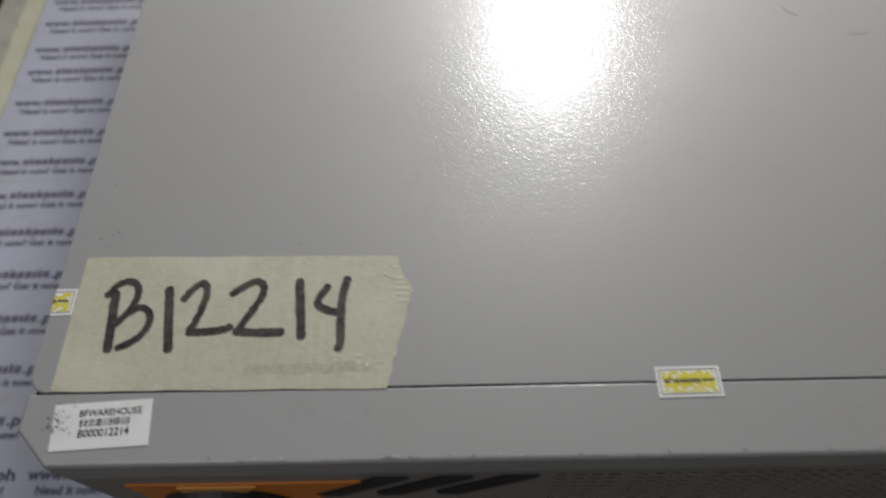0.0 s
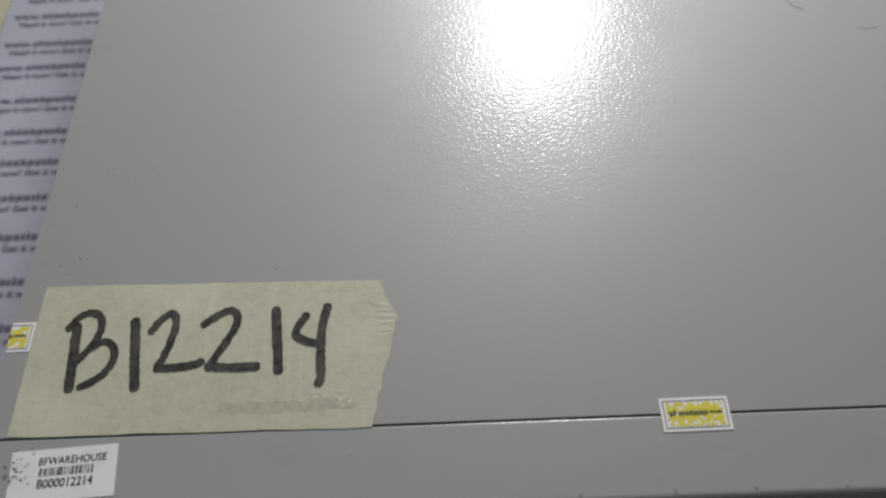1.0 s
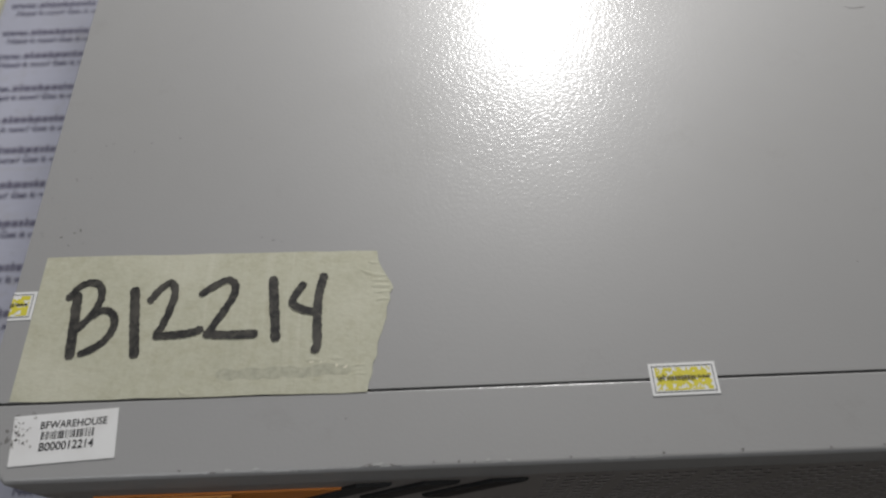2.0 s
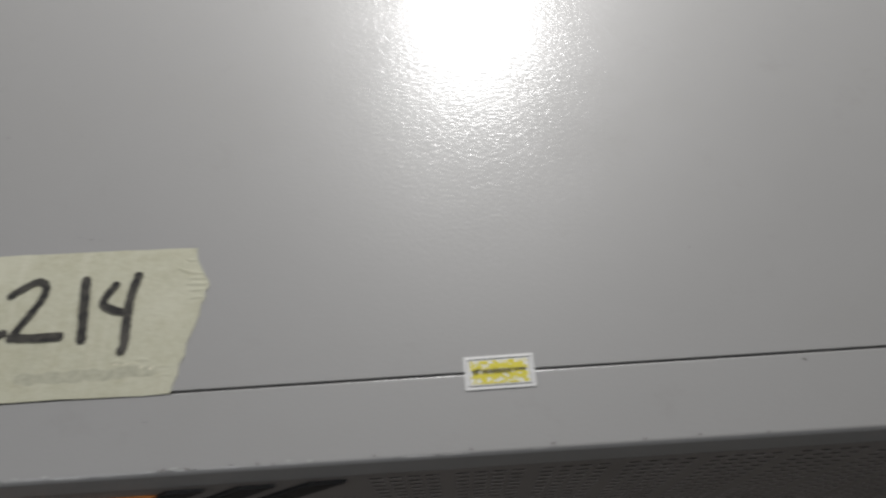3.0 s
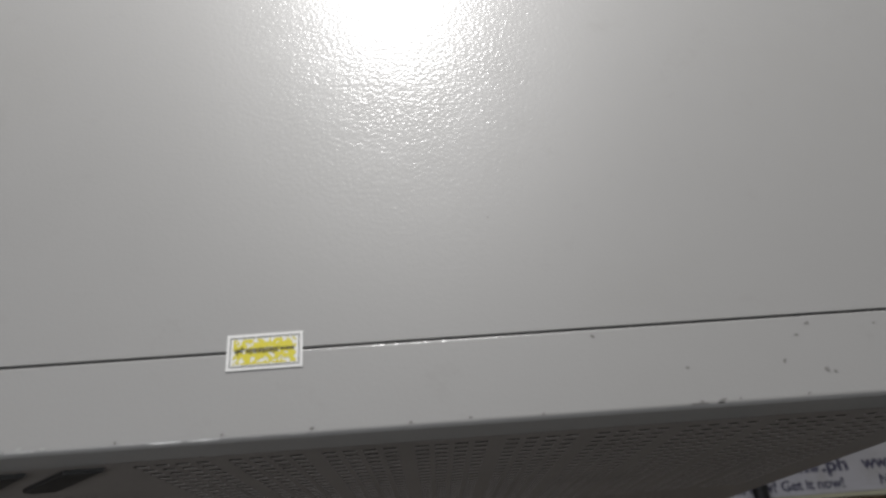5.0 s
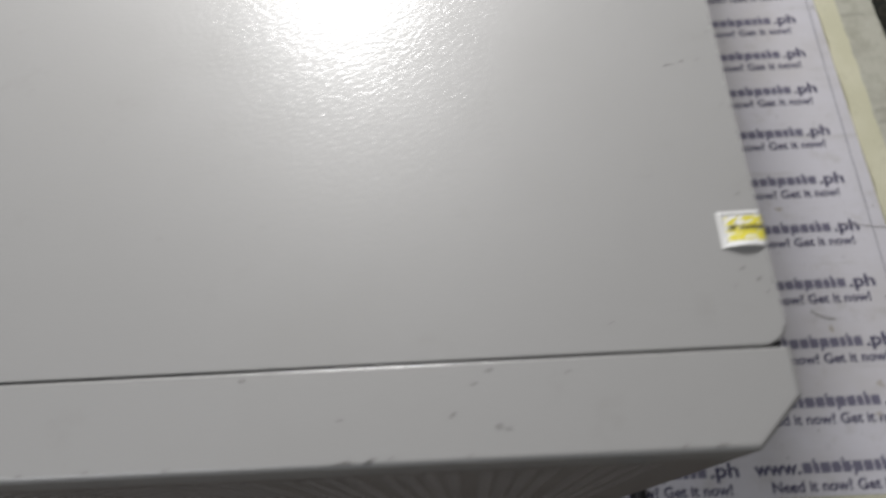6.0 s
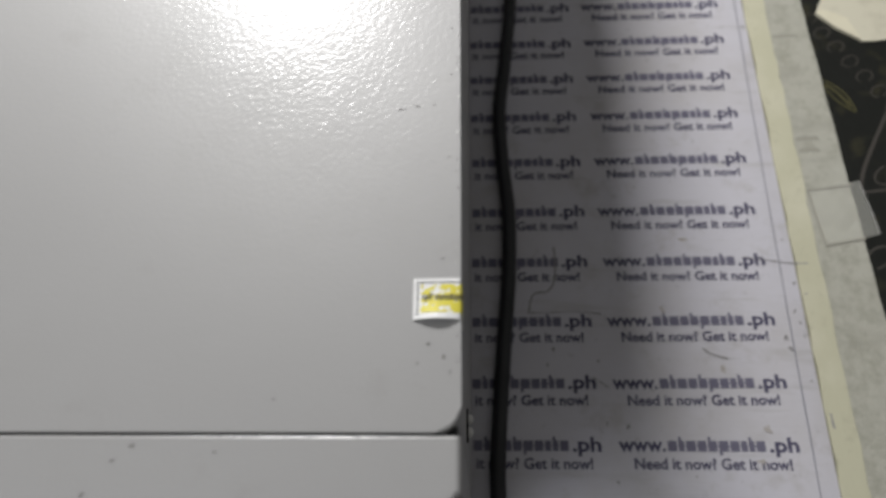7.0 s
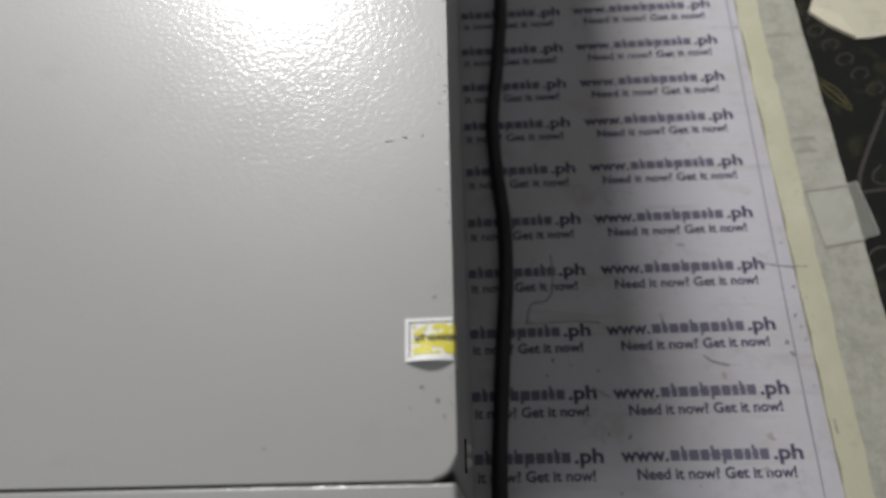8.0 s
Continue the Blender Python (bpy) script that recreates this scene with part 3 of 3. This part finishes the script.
def front_details():
    bm = bmesh.new()
    z = TOP - 0.026
    upright(bm, [(0.0265, z), (0.1145, z), (0.048, z - 0.070), (0.0265, z - 0.070)], FACE - 0.0008, FACE - 0.0001)
    part("orange_panel", bm, orange, case, "orange slanted field")
    bm = bmesh.new()
    upright(bm, [(0.0435, z - 0.002), (0.0710, z - 0.002), (0.0650, z - 0.012), (0.0435, z - 0.012)], FACE - 0.0016, FACE - 0.0009)
    part("tab", bm, amber, case, "paler orange tab")
    bm = bmesh.new()
    # round dark switch guard standing on the orange field
    cx, cz, n = 0.054, z - 0.030, 36
    rings = []
    for i in range(n):
        a = 2 * math.pi * i / n
        d = Vector((math.cos(a), 0, math.sin(a)))
        rings.append([bm.verts.new(Vector((cx, FACE - 0.001, cz)) + d * r + Vector((0, -h, 0))) for r, h in ((0.0235, 0.0), (0.0230, 0.0035), (0.0200, 0.0035), (0.0190, 0.0))])
    for i in range(n):
        r, s = rings[i], rings[(i + 1) % n]
        for k in range(3):
            bm.faces.new((r[k], r[k + 1], s[k + 1], s[k]))
    part("switch_guard", bm, black, case, "black round guard ring")
    for i in range(3):
        x = 0.1125 + 0.0216 * i
        bm = bmesh.new()
        upright(bm, [(x, TOP - 0.0205), (x + 0.0115, TOP - 0.0205), (x - 0.0145, TOP - 0.0475), (x - 0.022, TOP - 0.0470), (x - 0.0235, TOP - 0.0445)], FACE - 0.0014, FACE - 0.0001)
        bmesh.ops.bevel(bm, geom=[e for e in bm.edges if all(v.co.y < FACE - 0.001 for v in e.verts)], offset=0.0006, segments=2, profile=0.5, affect="EDGES")
        part("emblem_bar", bm, logo_black, case, "black slanted bar")
    # both slots are raised blocks, the recess's shade painted near-black
    part("foot_slot", block(0.30, FACE - 0.0008, DESK + 0.020, 0.409, FACE - 0.0001, DESK + 0.0255), void, case, "dark slot near the base")
    part("side_slot", block(WIDE - 0.0002, 0.0070, 0.9325, WIDE + 0.0006, 0.0170, 0.9375, 0.0002), void, case, "dark slot in the side")
    for y in (0.0100, 0.0140):
        bm = bmesh.new()
        bmesh.ops.create_uvsphere(bm, u_segments=10, v_segments=6, radius=0.0017, matrix=Matrix.Translation((WIDE + 0.0006, y, 0.935)))
        part("screw", bm, bare, case, "bright metal screw head", True)
    for x in (0.03, WIDE - 0.06):
        for y in (0.0, BACK - 0.06):
            part("foot", block(x, y, DESK + 0.0004, x + 0.03, y + 0.03, BASE, 0.001), black, case, "black rubber foot")


front_details()

# wear: flecks on the cover, chips along the bezel's edge
Z1 = TOP + 0.00008
for x, y, s, k in ((0.0464, 0.0992, 0.0007, 1.3), (0.036, 0.0975, 0.0004, 2.5), (0.030, 0.094, 0.0004, 2.0), (0.073, 0.098, 0.0004, 1.2), (0.015, 0.060, 0.0006, 1.5), (0.014, 0.055, 0.0006, 1.2),
                   (0.019, 0.0555, 0.0005, 1.0), (0.0105, 0.066, 0.0004, 1.0), (0.2795, 0.0370, 0.0003, 1.0), (0.4215, 0.0835, 0.00025, 7.0), (0.4255, 0.0845, 0.0003, 5.0), (0.4300, 0.0848, 0.00025, 4.0),
                   (0.4325, 0.0410, 0.0004, 2.0), (0.4295, 0.0200, 0.0008, 1.5), (0.4330, 0.0170, 0.0013, 0.8), (0.4345, 0.0135, 0.0010, 0.7), (0.4270, 0.0155, 0.0005, 1.0),
                   (0.4340, 0.0690, 0.0006, 0.8), (0.4345, 0.0945, 0.0007, 0.7), (0.4346, 0.0520, 0.0005, 0.8), (0.4346, 0.1100, 0.0005, 0.8), (0.395, 0.0075, 0.0004, 1.4), (0.085, 0.0540, 0.0004, 3.0), (0.088, 0.0532, 0.0003, 2.0), (0.081, 0.0552, 0.0003, 2.5)):
    fleck(cover, x, y, Z1, s * (0.7 if x > 0.428 or x < 0.035 or y > 0.053 and x < 0.09 else 1.0), dirt, k, random.uniform(-0.3, 0.3))
for pts in ([(0.286, 0.170), (0.288, 0.166), (0.292, 0.163)], [(0.310, 0.152), (0.313, 0.151), (0.318, 0.1515)]):
    bm = bmesh.new()
    stroke(bm, pts, 0.00025, Z1, 0.0001)
    part("scratch", bm, dirt, cover)
chips = random.Random(5)
for i in range(44):
    y = chips.uniform(0.01, 0.2)
    fleck(cover, WIDE - chips.uniform(0.0004, 0.0011), y, Z1 - 0.00002, chips.uniform(0.0002, 0.0006), chips.choice((chip_dark, dirt, chip_dark, bare)), 0.6, 0.0)
for i in range(10):
    fleck(cover, chips.uniform(0.003, 0.022), chips.uniform(0.053, 0.10), Z1, chips.uniform(0.0002, 0.0005), dirt, chips.uniform(1, 3), chips.uniform(0, 3))
for x, y, s, k in ((0.3044, -0.0025, 0.0008, 1.2), (0.3551, -0.0129, 0.0009, 1.1), (0.3645, -0.0027, 0.0008, 1.5), (0.3658, -0.0161, 0.0011, 1.3), (0.3605, -0.0058, 0.0005, 2.0),
                   (0.3285, -0.0130, 0.0006, 1.2), (0.368, -0.0168, 0.0007, 1.2), (0.383, -0.0040, 0.0004, 2.0), (0.0100, -0.0110, 0.0013, 0.8), (0.0095, -0.0085, 0.0009, 0.8), (0.0085, -0.0120, 0.0006, 0.8), (0.0120, -0.0036, 0.0005, 2.0), (0.0165, -0.0032, 0.0004, 2.0), (0.112, -0.0085, 0.0004, 1.0)):
    fleck(bezel_part, x, y, TOP - 0.0001 + 0.00008, s, dirt, k, random.uniform(-0.4, 0.4))
for x, w, m in ((0.119, 3.2, dirt), (0.126, 2.2, dirt), (0.1225, 4.0, worn_edge), (0.138, 1.0, dirt), (0.1455, 1.0, dirt), (0.154, 2.6, worn_edge), (0.160, 2.0, worn_edge), (0.0635, 1.2, dirt), (0.078, 3.0, worn_edge), (0.086, 2.2, worn_edge),
                (0.150, 0.9, dirt), (0.2535, 1.0, dirt), (0.2690, 1.0, dirt), (0.288, 1.0, dirt), (0.3300, 1.6, dirt), (0.3360, 2.6, dirt), (0.3405, 1.0, dirt), (0.359, 1.2, dirt), (0.408, 2.5, dirt), (0.4165, 3.0, dirt), (0.178, 1.2, dirt), (0.205, 1.0, dirt), (0.228, 1.5, dirt)):
    fleck(bezel_part, x, FACE + 0.0013 + random.uniform(0, 0.0006), TOP - 0.0001 + 0.0001, 0.0006, m, w, random.uniform(-0.1, 0.1))


def edge_scrape(x0, x1, low, high, mat):
    """A ragged scrape along the bezel's rounded front edge, between two angles of its curve."""
    bm = bmesh.new()
    n = max(4, int((x1 - x0) / 0.0008))
    rows = []
    for i in range(n + 1):
        k = math.sin(math.pi * (0.1 + 0.8 * i / n))
        mid, half = (low + high) / 2, (high - low) / 2 * k * random.uniform(0.4, 1.0)
        row = []
        for a in (mid - half, mid, mid + half):
            row.append(bm.verts.new((x0 + (x1 - x0) * i / n, FACE + 0.0014 - 0.00146 * math.cos(radians(a)), TOP - 0.0015 + 0.00146 * math.sin(radians(a)))))
        rows.append(row)
    for r, q in zip(rows, rows[1:]):
        bm.faces.new((r[0], q[0], q[1], r[1])), bm.faces.new((r[1], q[1], q[2], r[2]))
    part("scrape", bm, mat, bezel_part)


for x0, x1, low, high, m in ((0.186, 0.195, 52, 78, bare), (0.1965, 0.2045, 54, 76, bare), (0.0880, 0.0985, 52, 70, bare), (0.1010, 0.1050, 55, 70, worn_edge), (0.1140, 0.1310, 66, 88, worn_edge), (0.1165, 0.1225, 66, 84, chip_dark),
                             (0.1255, 0.1290, 68, 82, chip_dark), (0.1520, 0.1585, 62, 82, worn_edge), (0.2220, 0.2265, 55, 75, worn_edge), (0.3270, 0.3320, 62, 88, dirt), (0.3340, 0.3362, 60, 88, chip_dark), (0.0725, 0.0745, 60, 88, dirt)):
    edge_scrape(x0, x1, low, high, m)


# ---- labels and tape on the instrument ----
def marked_tape():
    t = thing("masking_tape", "cream masking tape marked B12214 in black, stuck on the case", "tape")
    z = TOP + 0.0002
    right = [(0.1207, 0.0481), (0.1212, 0.0445), (0.1222, 0.0420), (0.1238, 0.0390), (0.1258, 0.0355), (0.1262, 0.0340), (0.1250, 0.0322), (0.1252, 0.0300), (0.1241, 0.0275),
             (0.1240, 0.0240), (0.1226, 0.0190), (0.1212, 0.0150), (0.1211, 0.0110), (0.1198, 0.0085), (0.1197, 0.0050), (0.1187, 0.0025), (0.1183, -0.0005)]
    low = [(0.118 - 0.110 * i / 14, -0.0006 + 0.0010 * i / 14 + random.uniform(-0.0002, 0.0002)) for i in range(1, 14)]
    high = [(0.008 + 0.1127 * i / 14, 0.0506 - 0.0024 * i / 14 + random.uniform(-0.0002, 0.0002)) for i in range(15)]
    outline = right + low + [(0.0078, 0.0006)] + high[:-1]
    bm = bmesh.new()
    prism(bm, outline[::-1], TOP + 0.00005, z)
    part("strip", bm, crepe, t)
    # raised wrinkles at the torn end, by the smudge and at the lower edge
    for pts, wide, high in (([(0.1150, 0.0412), (0.1190, 0.0396), (0.1240, 0.0386)], 0.0010, 0.0005), ([(0.1185, 0.0350), (0.1220, 0.0352), (0.1257, 0.0348)], 0.0011, 0.0006),
                            ([(0.1200, 0.0325), (0.1225, 0.0330), (0.1250, 0.0331)], 0.0008, 0.0005), ([(0.1205, 0.0298), (0.1228, 0.0304), (0.1248, 0.0302)], 0.0008, 0.0005),
                            ([(0.1190, 0.0372), (0.1220, 0.0370), (0.1248, 0.0369)], 0.0007, 0.0004), ([(0.1175, 0.0442), (0.1195, 0.0436), (0.1212, 0.0437)], 0.0008, 0.0005),
                            ([(0.1120, 0.0075), (0.1150, 0.0082), (0.1180, 0.0080)], 0.0007, 0.0003), ([(0.1130, 0.0048), (0.1155, 0.0055), (0.1180, 0.0052)], 0.0007, 0.0003),
                            ([(0.0985, 0.0100), (0.1010, 0.0105), (0.1035, 0.0098)], 0.0010, 0.0004), ([(0.1030, 0.0090), (0.1060, 0.0094), (0.1085, 0.0088)], 0.0009, 0.0004),
                            ([(0.1065, 0.0105), (0.1085, 0.0107), (0.1110, 0.0102)], 0.0008, 0.0004), ([(0.0600, 0.0032), (0.0602, 0.0018), (0.0618, 0.0009), (0.0650, 0.0008)], 0.0010, 0.0006)):
        bm = bmesh.new()
        way = smooth_way([(x, y, 0) for x, y in pts], 5)
        rows = []
        for i, q in enumerate(way):
            k = math.sin(math.pi * (0.08 + 0.84 * i / (len(way) - 1)))
            rows.append([bm.verts.new((q.x, q.y - wide * k * 0.8, z + 0.00002)), bm.verts.new((q.x, q.y, z + 0.45 * high * k)), bm.verts.new((q.x, q.y + wide * k * 0.8, z + 0.00002))])
        for r, q in zip(rows, rows[1:]):
            bm.faces.new((r[0], q[0], q[1], r[1])), bm.faces.new((r[1], q[1], q[2], r[2]))
        part("wrinkle", bm, crepe, t, "", True)
    w = 0.0026
    pen = [  # hand-drawn characters, in millimetres
        ("b", [(21.5, 35.8), (22.4, 26.1), (23.4, 14.6)], 1.28),
        ("b", [(18.8, 34.9), (21.8, 39.0), (25.8, 40.3), (28.9, 38.3), (29.6, 34.1), (28.3, 29.7), (26.3, 26.7), (24.0, 23.8)], 1.00),
        ("b", [(27.8, 28.0), (31.0, 30.0), (33.7, 29.3), (35.5, 26.6), (35.4, 22.8), (33.2, 19.2), (29.5, 16.5), (26.6, 15.2)], 0.95),
        ("one", [(40.5, 36.9), (42.2, 25.4), (44.1, 14.2)], 1.25),
        ("two", [(46.2, 32.8), (48.7, 36.6), (52.2, 39.1), (54.0, 35.4), (53.0, 28.8), (51.4, 23.5), (50.1, 21.2)], 0.98),
        ("two", [(49.9, 20.4), (56.2, 20.4), (61.1, 21.0), (64.1, 22.0)], 1.05),
        ("two", [(63.0, 34.5), (66.5, 37.1), (70.9, 39.2), (73.6, 37.7), (73.7, 33.9), (71.5, 29.1), (68.5, 23.9), (67.1, 21.1)], 0.98),
        ("two", [(66.1, 20.4), (72.2, 19.8), (79.4, 19.7), (81.8, 19.8)], 1.12),
        ("one", [(86.3, 38.9), (87.5, 28.3), (88.6, 18.0)], 1.20),
        ("four", [(96.5, 36.5), (94.3, 33.3), (93.2, 30.2), (95.5, 28.2), (98.1, 27.1), (100.8, 26.8)], 1.00),
        ("four", [(103.1, 39.4), (101.9, 33.5), (101.6, 25.8), (102.1, 16.1), (101.4, 13.5)], 1.12),
    ]
    for i, (_, pts, k) in enumerate(pen):
        bm = bmesh.new()
        stroke(bm, [(x / 1000, y / 1000) for x, y in pts], w * k, z + 0.00012 + 0.00002 * i, 0.00020)
        part("pen_stroke", bm, ink, t)
    bm = bmesh.new()
    stroke(bm, [(0.072, 0.0064), (0.092, 0.0067), (0.112, 0.0069)], 0.0032, z + 0.00003, 0.0006)
    part("smudge", bm, smudge, t, "faint grey rubbed mark")
    # flat paler flecks paint highlights onto the wrinkles by the smudge
    for x, y in ((0.1005, 0.0098), (0.1040, 0.0092), (0.1085, 0.0084), (0.1115, 0.0078)):
        fleck(t, x, y, z + 0.00005, 0.0008, torn, 1.6, 0.3, "wrinkle")


marked_tape()


def place(points, m):
    return [(m @ Vector((x, y, 0))).xy for x, y in points]


def asset_label():
    t = thing("asset_label", "white paper label with barcode and stock code on the bezel", "label")
    m = Matrix.Translation((0.0108, -0.0041, TOP + 0.0002)) @ Matrix.Rotation(radians(2.9), 4, "Z")
    t.matrix_world = m
    outline = [(0, 0), (0.0008, -0.0150), (0.0322, -0.0150), (0.0316, 0)]
    bm = bmesh.new()
    prism(bm, outline, -0.0002, 0.0)
    part("paper", bm, label_white, t)
    bm = bmesh.new()
    add_text(bm, "BFWAREHOUSE", 0.0086, -0.0046, 0.0001, 0.0200, 0.0022, 0.012)
    part("lettering", bm, print_black, t)
    bm = bmesh.new()
    add_text(bm, "B000012214", 0.0092, -0.0112, 0.0001, 0.0162, 0.0025, 0.015)
    part("lettering", bm, print_black, t)
    bm = bmesh.new()
    x = 0.0092
    while x < 0.0248:
        w = random.choice((0.0002, 0.0003, 0.0005))
        flat(bm, x, -0.0079, x + w, -0.0055, 0.0001)
        x += w + random.choice((0.0002, 0.0003, 0.0005))
    part("barcode", bm, print_black, t)
    for x, y, s in ((0.0015, -0.0050, 0.0006), (0.0025, -0.0060, 0.0005), (0.0020, -0.0072, 0.0007), (0.0036, -0.0062, 0.0004), (0.0008, -0.0085, 0.0006), (0.0030, -0.0082, 0.0003), (0.0048, -0.0045, 0.0003)):
        fleck(t, x, y, 0.00015, s, dirt, 1.3, random.uniform(0, 3), "grime")
    smear = random.Random(11)
    for i in range(26):
        x = 0.0006 + 0.0060 * smear.random() ** 1.8
        fleck(t, x, smear.uniform(-0.0095, -0.0008), 0.00015, smear.uniform(0.0002, 0.0005), smear.choice((dirt, label_grime, label_grime)), 1.6, smear.uniform(0, 3), "grime")


asset_label()


def yellow_label(m, bend=None, lift=0.0, label="small white label with mottled yellow print on the case"):
    """A little label, 20.5 x 10 mm, its words upside down. bend: (a, b) keeps the piece from a to b on the flat side; the rest folds down."""
    t = thing("yellow_label", label, "label", "small yellow labels")
    t.matrix_world = m
    w, h = 0.0205, 0.0101
    a, b = bend or (0.0, w)

    def fold(bm):
        # beyond the flat stretch the label turns down over the case's edge
        bmesh.ops.bisect_plane(bm, geom=list(bm.verts) + list(bm.edges) + list(bm.faces), plane_co=(a, 0, 0), plane_no=(1, 0, 0))
        bmesh.ops.bisect_plane(bm, geom=list(bm.verts) + list(bm.edges) + list(bm.faces), plane_co=(b, 0, 0), plane_no=(1, 0, 0))
        for v in bm.verts:
            v.co.z += lift * (1 - v.co.y / h) ** 2 * math.sin(math.pi * min(max(v.co.x / b, 0), 1))
            if v.co.x > b + 1e-6:
                v.co = Vector((b + v.co.z + 0.0002, v.co.y, -(v.co.x - b)))
            elif v.co.x < a - 1e-6:
                v.co = Vector((a - v.co.z - 0.0002, v.co.y, v.co.x - a))
        return bm
    bm = bmesh.new()
    box(bm, 0, 0, 0.00005, w, h, 0.0002)
    if lift:
        for i in range(1, 6):
            for axis, at in (((1, 0, 0), w * i / 11), ((0, 1, 0), h * i / 6)):
                bmesh.ops.bisect_plane(bm, geom=list(bm.verts) + list(bm.edges) + list(bm.faces), plane_co=(at, at, 0), plane_no=axis)
    part("paper", fold(bm), label_white, t)
    bm = bmesh.new()
    e, q = 0.0009, 0.00022
    for r in ((e, e, w - e, e + q), (e, h - e - q, w - e, h - e), (e, e + q, e + q, h - e - q), (w - e - q, e + q, w - e, h - e - q)):
        flat(bm, *r, 0.0003)
    part("border", fold(bm), print_black, t, "thin black frame")
    bm = bmesh.new()
    n, k = 32, 14
    u, v = (w - 0.0036) / n, (h - 0.0030) / k
    for i in range(n):
        for j in range(k):
            if noise.noise(Vector((i * 0.33 + m.translation.x * 90, j * 0.36, 2.0))) + random.uniform(-0.25, 0.25) > -0.20:
                flat(bm, 0.0018 + i * u, 0.0015 + j * v, 0.0018 + (i + 1) * u, 0.0015 + (j + 1) * v, 0.00028)
    part("mottle", fold(bm), yellow, t, "mottled yellow print")
    for name, bm in zip(("web_start", "web_end", "word_bar"), web_ends(0.0022, 0.0059, 0.0004, w - 0.0044, 0.0012, True, 0.03)):
        part(name, fold(bm), label_word if name == "word_bar" else print_black, t)
    return t


yellow_label(pose(0.2048, -0.0054, TOP, 0, 0, 0.4), None, 0.0, "small white label with mottled yellow print across the case's seam")
yellow_label(pose(0.4258, 0.0257, TOP, 0, 0, 0.5), (0.0, 0.0110), 0.0014, "small yellow label folded over the case's edge, its corner lifting")
yellow_label(pose(-0.0128, 0.0277, TOP, 0, 0, 0.3), (0.0128, 0.0205), 0.0, "small yellow label folded over the case's edge beside the tape")
